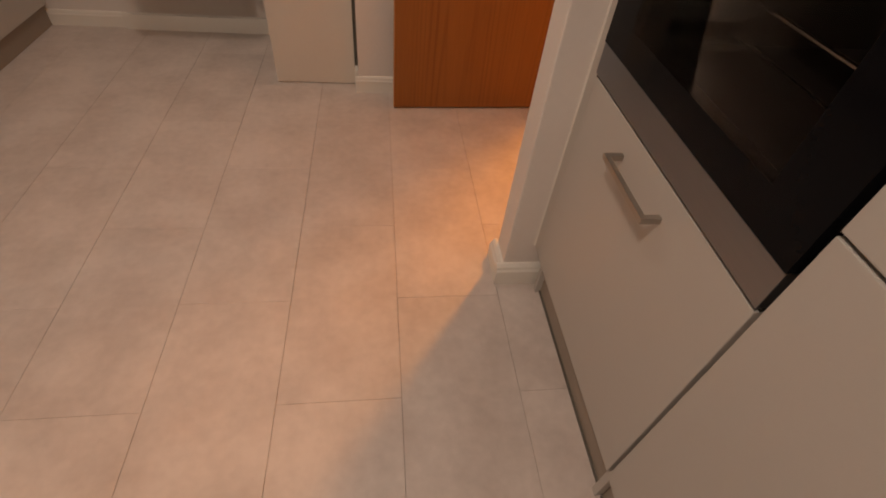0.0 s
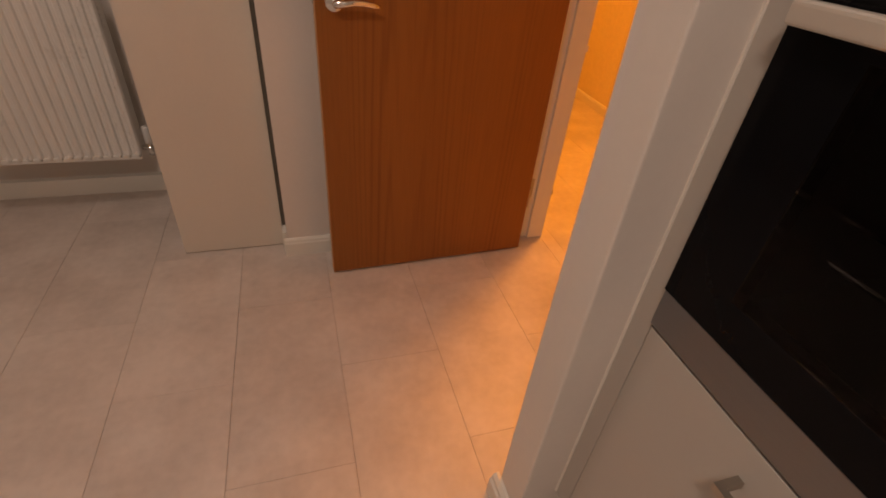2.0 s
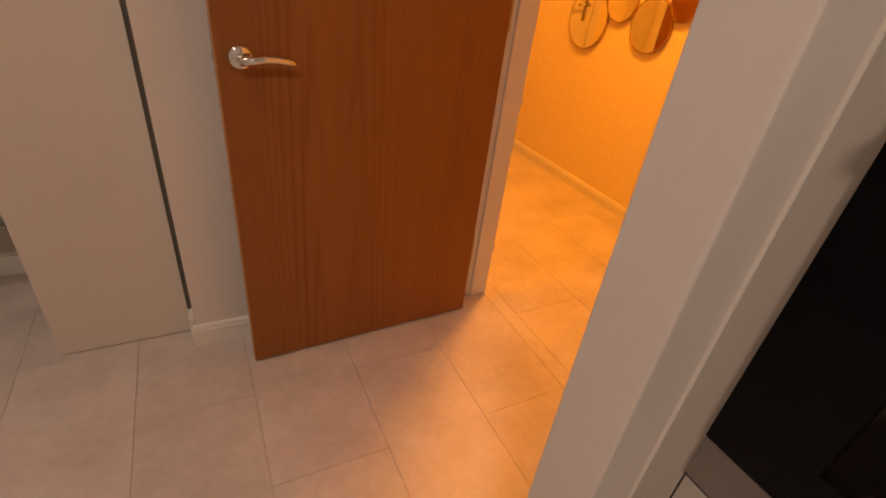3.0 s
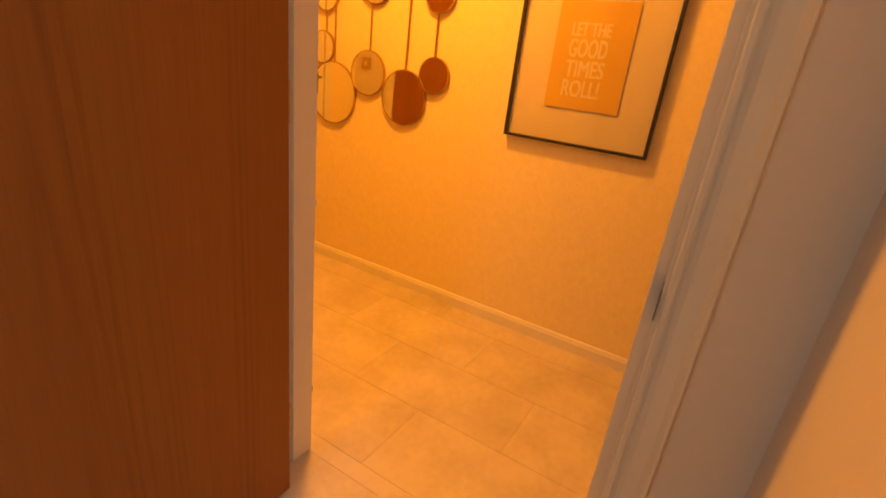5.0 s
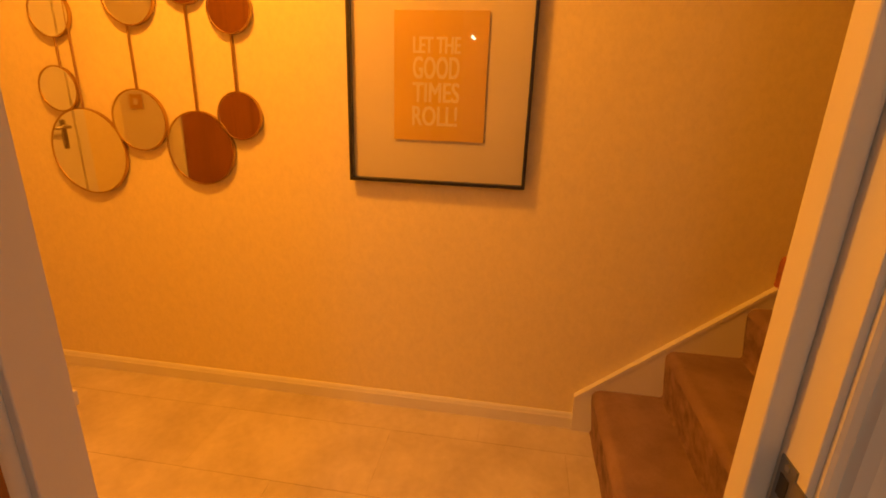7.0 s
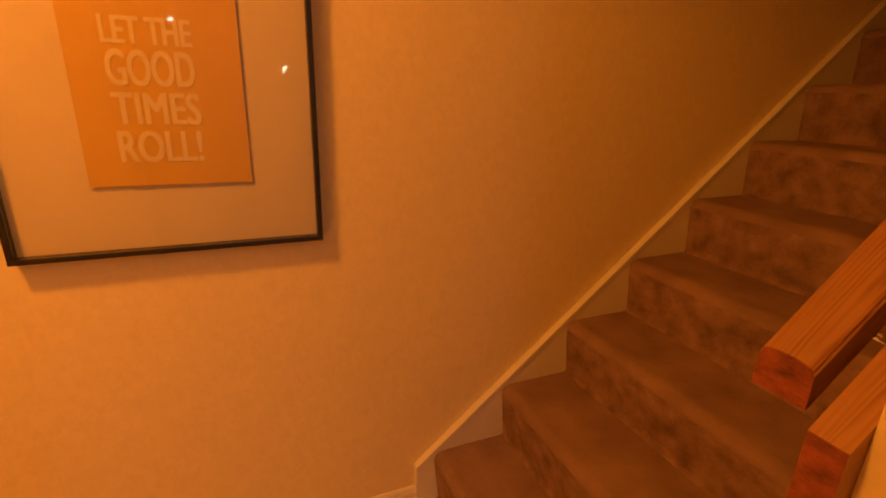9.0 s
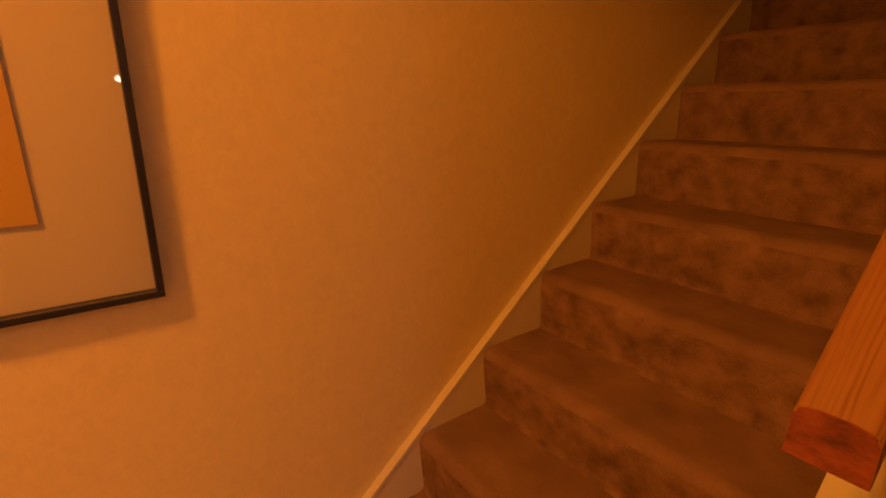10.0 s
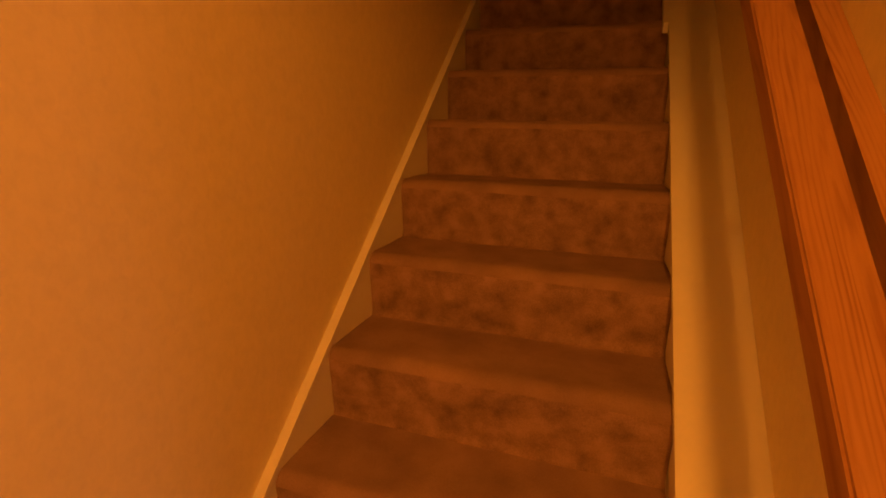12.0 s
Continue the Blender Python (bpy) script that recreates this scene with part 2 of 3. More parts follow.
# ---- structure ----
CEIL = 2.4
HALL_X = 1.742     # hall wall with the pictures
STAIR_WALL = 0.804   # wall between stairs and kitchen units
DX0, DX1, DXN = 0.495, 0.604, 0.535   # the wall with the doorway; DXN: its kitchen face beside the strike
DY0, DY1 = 0.298, 1.128   # doorway, between the rebates
HEAD = 2.0

wall("wall_hall_side", [(HALL_X, HALL_X + 0.1, -4.2, 3.1, -0.05, 5.2)], HALL_PAPER, "warm cream hall wall with fine textured paper")
tagged(part("wall_nib", box(0.003, STAIR_WALL, 0.009, 0.1, 0, CEIL, 0.005, 3), PLASTER), "white plastered wall end beside the oven unit", "wall", kind="structure")
wall("wall_doorway", [(DXN, DX1, 0.1, DY0 - 0.03, 0, CEIL), (DX0, DX1, DY1 + 0.03, 3.1, 0, CEIL), (DX0, DX1, DY0 - 0.03, DY1 + 0.03, HEAD + 0.03, CEIL)], PLASTER, "white wall with the doorway to the hall")
wall("wall_stair_side", [(STAIR_WALL - 0.08, STAIR_WALL, -4.2, 0.012, 0, 5.2), (DX1, STAIR_WALL, 0.1, 0.16, 0, CEIL)], HALL_PAPER, "warm painted wall beside the stairs")
wall("wall_behind_door", [(-0.455, DX0, 1.17, 1.3, 0, CEIL)], PLASTER, "white wall behind the open door")
wall("wall_radiator", [(-2.7, -0.465, 1.79, 1.94, 0, CEIL), (-0.465, -0.365, 1.3, 1.94, 0, CEIL)], PLASTER, "off-white kitchen wall behind the radiator")
wall("wall_kitchen_left", [(-2.8, -2.7, -2.6, 1.94, 0, CEIL)], PLASTER)
wall("wall_kitchen_back", [(-2.8, STAIR_WALL - 0.08, -2.7, -2.6, 0, CEIL)], PLASTER)
wall("wall_hall_end", [(DX1, HALL_X, 3.0, 3.1, 0, CEIL)], HALL_PAPER)
wall("wall_stair_top", [(STAIR_WALL, HALL_X, -4.3, -4.2, 0, 5.2)], HALL_PAPER)
tagged(part("ceiling", box(-2.8, DX1, -2.7, 3.1, CEIL, CEIL + 0.1), CEILING), "white kitchen ceiling", "ceiling", kind="structure")
tagged(part("ceiling", box(DX1, HALL_X, 0.1, 3.1, CEIL, CEIL + 0.1), CEILING), "white hall ceiling", "ceiling", kind="structure")
tagged(part("ceiling", box(STAIR_WALL - 0.08, HALL_X, -4.3, 0.1, 5.1, 5.2), CEILING), "ceiling over the stairs", "ceiling", kind="structure")
tagged(part("ceiling", box(DX1, HALL_X, 0.1, 0.2, CEIL + 0.1, 5.2), CEILING), "upper wall over the hall edge", "ceiling", kind="structure")


def skirting(name, x0, x1, y0, y1, height, face, label="white gloss skirting board", thick=0.013):
    """face: the side with the moulded edge, as (axis, sign)."""
    axis, sign = face
    t = thick
    prof = [(0, 0), (t, 0), (t, height * 0.72), (t * 0.78, height * 0.8), (t * 0.7, height * 0.9), (t * 0.35, height), (0, height)]
    if axis == 0:
        base = x1 if sign < 0 else x0
        bm = extrude([(base + sign * p, q) for p, q in prof], 1, y0, y1)
    else:
        base = y1 if sign < 0 else y0
        bm = extrude([(base + sign * p, q) for p, q in prof], 0, x0, x1)
    return tagged(part(name, bm, GLOSS), label, "skirting board", kind="structure")


# extrude() puts the drawn-out axis back in its place: y runs have (x, z) outlines, x runs (y, z)
skirting("baseboard", -0.019, 0.003, 0.009, 0.112, 0.078, (0, -1), thick=0.022)
skirting("baseboard", -0.0192, 0.1205, -0.014, 0.009, 0.0782, (1, -1), thick=0.023)
skirting("baseboard", -0.468, DX0 - 0.02, 1.157, 1.17, 0.076, (1, -1))
skirting("baseboard", -2.7, -0.465, 1.775, 1.79, 0.075, (1, -1))
skirting("baseboard", HALL_X - 0.013, HALL_X, 0.294, 3.0, 0.064, (0, -1))
skirting("baseboard", DXN - 0.013, DXN, 0.1, 0.226, 0.075, (0, -1))


# ---- doorway and door ----
def jamb(name, y, sign, x0, stop, depth):
    """A door lining's upright with its stop and the mouldings of both architraves; sign: the way into the opening."""
    up = thing(name, "white gloss door lining and architrave of the hall doorway", "door frame", kind="structure")
    part("lining", box(x0 - 0.003, DX1 + 0.0045, y - sign * 0.03, y, 0, HEAD, 0.0015), GLOSS, up)
    part("door_stop", box(stop, DX1 + 0.006, y + sign * 0.0004, y + sign * depth, 0, HEAD - 0.002, 0.003, 3), GLOSS, up)
    for x, out in ((x0 - 0.0005, -1), (DX1 + 0.0005, 1)):
        w = [(0, 0), (0.008, 0), (0.0105, 0.003), (0.0105, 0.010), (0.0075, 0.013), (0.0135, 0.018), (0.018, 0.027), (0.0185, 0.033), (0.0185, 0.05), (0.014, 0.06), (0.0135, 0.064), (0, 0.064)]
        pts = [(x + out * d, y - sign * (0.0065 + a)) for d, a in w]
        part("architrave", extrude(pts, 2, 0, HEAD + 0.06), GLOSS, up)
    return up


near_jamb = jamb("door_frame_near", DY0, 1, DXN, 0.576, 0.022)
far_jamb = jamb("door_frame_far", DY1, -1, DX0, DX0 + 0.044, 0.014)
head = thing("door_frame_head", "white gloss door lining head", "door frame", kind="structure")
part("lining", box(DX0 - 0.004, DX1 + 0.004, DY0, DY1, HEAD, HEAD + 0.03, 0.002), GLOSS, head)
part("architrave", box(DX0 - 0.016, DX0 - 0.001, DY0 - 0.005, DY1 + 0.005, HEAD + 0.006, HEAD + 0.062, 0.003), GLOSS, head)

strike = thing("strike_plate", "steel strike plate let into the white door lining", "strike plate")
bm = box(0.546, 0.572, DY0 - 0.001, DY0 + 0.0016, 0.805, 0.875, 0.0006)
part("plate", bm, STEEL, strike)
part("latch_hole", box(0.552, 0.566, DY0 + 0.0005, DY0 + 0.0022, 0.835, 0.858), BLACK, strike)
part("lip", box(0.526, 0.547, DY0 - 0.0005, DY0 + 0.002, 0.815, 0.865, 0.0008), STEEL, strike)
for z in (0.813, 0.868):
    part("screw", tube([(0.559, DY0 + 0.001, z), (0.559, DY0 + 0.0026, z)], 0.0035, 10), DULL_METAL, strike)


def oak_door():
    """The leaf stands open, square to its wall."""
    door = thing("door_1", "open flush oak veneer door with chrome lever handle", "door", kind="structure")
    leaf = box(0, 0.764, 0, 0.036, 0.008, 1.985, 0.0015)
    part("leaf", leaf, OAK_DOOR, door)
    part("edge_lipping", box(-0.0025, 0.0003, 0.002, 0.034, 0.008, 1.985), OAK_LIP, door, "paler oak edge lipping")
    part("lever_rose", tube([(0.05, 0, 0.925), (0.05, -0.004, 0.925), (0.05, -0.009, 0.925), (0.05, -0.0105, 0.925)], [0.026, 0.026, 0.0245, 0.021], 32), CHROME, door, "round chrome rose", True)
    lev = [(0.05, -0.008, 0.925), (0.05, -0.03, 0.925), (0.05, -0.046, 0.9255), (0.056, -0.052, 0.9265), (0.075, -0.054, 0.929), (0.095, -0.054, 0.9315), (0.12, -0.054, 0.9305), (0.145, -0.053, 0.926), (0.163, -0.051, 0.921)]
    part("lever", tube(lev, [0.009, 0.009, 0.0095, 0.0095, 0.009, 0.0085, 0.008, 0.0075, 0.006], 16), CHROME, door, "curved chrome lever", True)
    part("latch", box(-0.006, 0, 0.012, 0.024, 0.915, 0.935, 0.002), DULL_METAL, door)
    part("latch_plate", box(-0.0038, -0.002, 0.006, 0.03, 0.925, 0.985), DULL_METAL, door)
    for z in (0.2, 1.0, 1.76):
        h = part("hinge", tube([(0.771, 0.012, z), (0.771, 0.012, z + 0.085)], 0.006, 12), DULL_METAL, door)
        part("hinge_leaf", box(0.7635, 0.7655, 0.008, 0.036, z, z + 0.085), DULL_METAL, h)
    door.matrix_world = pose(-0.297, 1.018, 0, 0, 0, 2.1)
    return door


OAK_LIP = wood("oak_lipping", (0.55, 0.3, 0.13), (0.4, 0.18, 0.07), 2, 0.4, 0.01)
oak_door()

plate = thing("hinge_plate", "steel hinge plates on the white door lining", "hinge")
for z in (0.2, 1.0, 1.76):
    part("hinge_leaf", box(DX0 + 0.001, DX0 + 0.03, DY1 - 0.002, DY1 + 0.001, z, z + 0.085), DULL_METAL, plate)


inner = thing("door_2", "closed oak veneer door on the hall side", "door", kind="structure")
part("leaf", box(DX1 + 0.001, DX1 + 0.012, 1.83, 2.59, 0.008, 1.99, 0.001), OAK_DOOR, inner)
for a, b in ((1.755, 1.825), (2.595, 2.665)):
    part("architrave", box(DX1 + 0.0005, DX1 + 0.018, a, b, 0, 2.06, 0.004), GLOSS, inner)
part("architrave", box(DX1 + 0.0005, DX1 + 0.018, 1.8255, 2.5945, 1.995, 2.06, 0.004), GLOSS, inner)
part("lever", tube([(DX1 + 0.012, 1.89, 0.955), (DX1 + 0.055, 1.89, 0.955), (DX1 + 0.06, 1.9, 0.957), (DX1 + 0.058, 2.0, 0.95)], 0.009, 12), CHROME, inner, "chrome lever", True)

switch = thing("light_switch", "square brushed metal light switch on the white hall wall", "switch")
part("face_plate", box(DX1 + 0.0005, DX1 + 0.007, 2.84, 2.926, 1.05, 1.136, 0.002), BRASS, switch)
part("rocker", box(DX1 + 0.0065, DX1 + 0.011, 2.87, 2.896, 1.075, 1.111, 0.002), PLASTIC, switch, "white rocker")

front = thing("door_3", "closed white front door at the end of the hall with lever handle", "door", kind="structure")
part("leaf", box(0.955, 1.70, 2.984, 2.9995, 0.008, 1.99, 0.002), GLOSS, front)
for a, b in ((0.885, 0.95), (1.7005, HALL_X - 0.001)):
    part("architrave", box(a, b, 2.978, 2.9995, 0, 2.06, 0.004), GLOSS, front)
part("architrave", box(0.9505, 1.7, 2.978, 2.9995, 1.995, 2.06, 0.004), GLOSS, front)
plate3 = part("handle_plate", box(1.014, 1.044, 2.977, 2.9838, 0.85, 1.0, 0.003), DULL_METAL, front, "dull metal handle plate")
part("lever", tube([(1.029, 2.978, 0.965), (1.029, 2.94, 0.965), (1.036, 2.93, 0.965), (1.14, 2.932, 0.961)], 0.009, 12), DULL_METAL, plate3, "dull metal lever", True)

catch = thing("keeper_plate", "small metal keepers on the hall edge of the door lining", "keeper")
for z in (0.205, 0.775):
    part("keeper", box(DX1 + 0.004, DX1 + 0.016, DY1 - 0.008, DY1 + 0.004, z, z + 0.022, 0.003), GLOSS if z > 0.5 else DULL_METAL, catch)

# ---- kitchen: oven unit ----
FX = 0.083   # face of the fronts


def bar_handle(parent, y0, y1, z, x=FX):
    """A square bar pull on two short posts."""
    h = part("handle", box(x - 0.036, x - 0.026, y0, y1, z - 0.006, z + 0.006, 0.001), DULL_METAL, parent, "brushed steel bar handle")
    for y in (y0, y1 - 0.011):
        part("handle_post", box(x - 0.028, x + 0.001, y, y + 0.011, z - 0.006, z + 0.006, 0.001), DULL_METAL, h)


oven_unit = thing("oven_housing_unit", "tall cream kitchen unit housing the oven with a drawer below", "cabinet")
part("side_panel", box(FX + 0.021, 0.69, -0.048, -0.03, 0, 2.2, 0.001), CARCASS, oven_unit)
part("side_panel", box(FX + 0.021, 0.69, -0.634, -0.616, 0, 2.2, 0.001), CARCASS, oven_unit)
part("shelf", box(FX + 0.021, 0.69, -0.616, -0.048, 0.683, 0.692), CARCASS, oven_unit)
part("shelf", box(FX + 0.021, 0.69, -0.616, -0.048, 1.292, 1.3), CARCASS, oven_unit)
part("back_panel", box(0.68, 0.688, -0.616, -0.048, 0.1, 2.19), CARCASS, oven_unit)
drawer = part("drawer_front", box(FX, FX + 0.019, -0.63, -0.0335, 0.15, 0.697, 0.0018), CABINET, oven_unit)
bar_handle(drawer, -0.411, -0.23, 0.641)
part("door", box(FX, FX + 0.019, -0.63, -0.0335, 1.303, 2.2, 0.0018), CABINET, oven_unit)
part("plinth", box(FX + 0.038, FX + 0.054, -0.634, 0.0, 0.0, 0.149), PLINTH, oven_unit)
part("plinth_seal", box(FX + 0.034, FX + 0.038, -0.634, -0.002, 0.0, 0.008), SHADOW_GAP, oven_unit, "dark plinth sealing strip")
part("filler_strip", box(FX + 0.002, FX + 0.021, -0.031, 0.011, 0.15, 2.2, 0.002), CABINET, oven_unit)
part("filler_bead", box(FX - 0.001, FX + 0.008, 0.0055, 0.0118, 0.15, 2.2, 0.0015), GLOSS, oven_unit, "white sealant bead")

oven = thing("built_in_oven", "built-in oven with black glass door and steel trim", "oven")
bm = bmesh.new()
for b in ((0.6, 0.62, -0.61, -0.052, 0.7, 1.288), (FX + 0.03, 0.6, -0.61, -0.56, 0.7, 1.288), (FX + 0.03, 0.6, -0.102, -0.052, 0.7, 1.288), (FX + 0.03, 0.6, -0.56, -0.102, 0.7, 0.8), (FX + 0.03, 0.6, -0.56, -0.102, 1.09, 1.288)):
    box(*b, bm=bm)
part("cavity", bm, BLACK, oven, "dark enamel oven cavity")
part("steel_trim", box(FX - 0.004, FX + 0.028, -0.63, -0.032, 0.7045, 0.767, 0.0015), STEEL, oven, "brushed steel lower trim")
part("trim_groove", box(FX + 0.006, FX + 0.028, -0.63, -0.032, 0.698, 0.704), BLACK, oven)
bm = bmesh.new()
rings = []
for x, (ya, yb, za, zb) in ((FX - 0.006, (-0.63, -0.032, 0.769, 1.124)), (FX - 0.006, (-0.545, -0.12, 0.825, 1.085)), (FX + 0.02, (-0.545, -0.12, 0.825, 1.085)), (FX + 0.02, (-0.63, -0.032, 0.769, 1.124))):
    rings.append([bm.verts.new((x, y, z)) for y, z in ((ya, za), (yb, za), (yb, zb), (ya, zb))])
for p, q in zip(rings, rings[1:] + rings[:1]):
    for i in range(4):
        bm.faces.new((p[i], p[(i + 1) % 4], q[(i + 1) % 4], q[i]))
odoor = part("oven_door", bm, BLACK_GLASS, oven, "black glass oven door")
part("door_window", box(FX - 0.0057, FX - 0.002, -0.5449, -0.1201, 0.8251, 1.0849), OVEN_WINDOW, odoor, "tinted oven window")
hnd = part("oven_handle", box(FX - 0.032, FX - 0.015, -0.6, -0.046, 1.1, 1.122, 0.005, 3), OVEN_BAR, odoor, "wide pale steel handle bar")
for y in (-0.555, -0.09):
    part("handle_post", box(FX - 0.016, FX - 0.005, y, y + 0.02, 1.104, 1.117, 0.002), STEEL, hnd)
part("control_panel", box(FX - 0.004, FX + 0.028, -0.63, -0.032, 1.136, 1.286, 0.0015), STEEL, oven, "brushed steel control panel")
for y in (-0.135, -0.525):
    part("knob", tube([(FX - 0.004, y, 1.21), (FX - 0.024, y, 1.21), (FX - 0.026, y, 1.21)], [0.02, 0.018, 0.015], 24), STEEL, oven, "round steel knob", True)
part("display", box(FX - 0.0052, FX - 0.003, -0.385, -0.275, 1.187, 1.232), BLACK_GLASS, oven)
for x, z in ((0.226, 0.848), (0.2, 0.915)):
    part("oven_rack", tube([(x, -0.555, z), (x, -0.106, z)], 0.0038, 8), CHROME, oven, "steel oven rack rail")


def base_unit(y0, y1, top):
    unit = thing("base_cabinet", "cream base kitchen cabinet with flat fronts", "cabinet", "kitchen cabinets")
    part("body", box(FX + 0.021, 0.69, y0, y1, 0.1, 1.5), CARCASS, unit)
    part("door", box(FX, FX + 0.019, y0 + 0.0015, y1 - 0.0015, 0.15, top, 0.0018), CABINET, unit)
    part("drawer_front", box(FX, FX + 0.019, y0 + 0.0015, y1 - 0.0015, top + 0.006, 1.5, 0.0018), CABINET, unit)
    part("plinth", box(FX + 0.038, FX + 0.054, y0, y1, 0, 0.149), PLINTH, unit)
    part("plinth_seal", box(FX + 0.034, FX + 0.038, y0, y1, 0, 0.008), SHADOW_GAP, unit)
    return unit


base_unit(-1.236, -0.636, 0.836)
base_unit(-1.837, -1.237, 0.836)

# ---- kitchen: far side ----
cup = thing("tall_cupboard", "tall plain white cupboard beside the wall, door slightly proud", "cupboard")
part("body", box(-0.83, -0.49, 1.26, 1.77, 0.004, 2.2), CARCASS, cup)
part("door", box(-0.832, -0.473, 1.238, 1.258, 0.004, 2.2, 0.0015), CUPBOARD, cup)
# strip filling the open gap, its shade put into the dark colour
part("gap_shade_strip", box(-0.4728, -0.4575, 1.246, 1.258, 0.09, 2.2), SHADOW_GAP, cup, "dark strip painted as the shade in the gap at the cupboard edge")
part("end_filler", box(-0.4728, -0.4578, 1.188, 1.2455, 0.0, 0.088), GLOSS, cup)


def radiator(x0, x1, y, z0, z1):
    """A ribbed double-panel radiator with its two valves; y is the front."""
    rad = thing("radiator", "white ribbed panel radiator on the kitchen wall", "radiator")
    pitch, d = 0.0333, 0.009
    n = int((x1 - x0) / pitch)
    pts = []
    for i in range(n):
        a = x0 + 0.012 + i * pitch
        pts += [(a, y + d), (a + 0.006, y + d), (a + 0.011, y), (a + 0.024, y), (a + 0.029, y + d)]
    pts += [(x1, y + d), (x1, y + 0.02), (x0, y + 0.02), (x0, y + d)]
    part("front_panel", extrude(pts, 2, z0 + 0.02, z1 - 0.02), RADIATOR, rad)
    for za, zb in ((z0, z0 + 0.022), (z1 - 0.022, z1)):
        part("rail", box(x0, x1, y + 0.002, y + 0.022, za, zb, 0.006, 3), RADIATOR, rad)
    part("back_panel", box(x0, x1, y + 0.085, y + 0.1, z0, z1, 0.005), RADIATOR, rad)
    for xx in (x0, x1 - 0.004):
        part("side_grille", box(xx, xx + 0.004, y + 0.02, y + 0.09, z0 + 0.03, z1 - 0.02), RADIATOR, rad)
    part("top_grille", box(x0, x1, y + 0.02, y + 0.088, z1 - 0.012, z1 - 0.006), RADIATOR, rad)
    for i in range(n):
        a = x0 + 0.0295 + i * pitch
        part("rib_foot", tube([(a, y - 0.001, z0 + 0.014), (a, y + 0.004, z0 + 0.026), (a, y + 0.006, z0 + 0.05)], [0.006, 0.008, 0.004], 8), RADIATOR, rad, "", True)
    for xx, s in ((x0, -1), (x1, 1)):
        v = part("valve", tube([(xx, y + 0.05, z0 + 0.03), (xx + s * 0.03, y + 0.05, z0 + 0.03), (xx + s * 0.042, y + 0.05, z0 + 0.03)], [0.009, 0.011, 0.009], 12), CHROME, rad, "chrome radiator valve", True)
        part("valve_body", tube([(xx + s * 0.03, y + 0.05, z0 + 0.0), (xx + s * 0.03, y + 0.05, z0 + 0.045)], 0.011, 12), CHROME, v, "", True)
        part("pipe", tube([(xx + s * 0.03, y + 0.05, z0 + 0.004), (xx + s * 0.03, y + 0.06, z0 - 0.004), (xx + s * 0.03, 1.7905, z0 - 0.004)], 0.0075, 10), CHROME, v, "", True)
        if s > 0:
            part("valve_cap", tube([(xx + 0.03, y + 0.05, z0 + 0.045), (xx + 0.03, y + 0.05, z0 + 0.06), (xx + 0.03, y + 0.05, z0 + 0.115), (xx + 0.03, y + 0.05, z0 + 0.12)], [0.011, 0.016, 0.014, 0.01], 16), PLASTIC, v, "white valve cap", True)
    for xx in (x0 + 0.1, x1 - 0.1):
        part("bracket", box(xx, xx + 0.02, y + 0.1, 1.79, z0 + 0.1, z1 - 0.05), RADIATOR, rad)
    return rad


radiator(-1.525, -0.99, 1.605, 0.225, 0.87)
boxing = thing("pipe_boxing", "white painted pipe boxing along the skirting", "boxing", kind="structure")
part("board", box(-1.655, -0.835, 1.755, 1.777, 0, 0.078, 0.003), GLOSS, boxing)

left_unit = thing("base_cabinet", "cream base cabinet with a taupe plinth", "cabinet", "kitchen cabinets")
part("plinth", box(-2.04, -2.022, 0.2, 1.776, 0, 0.1, 0.001), PLINTH, left_unit)
part("body", box(-2.69, -2.0, 0.2, 1.774, 0.105, 0.87, 0.002), CABINET, left_unit)

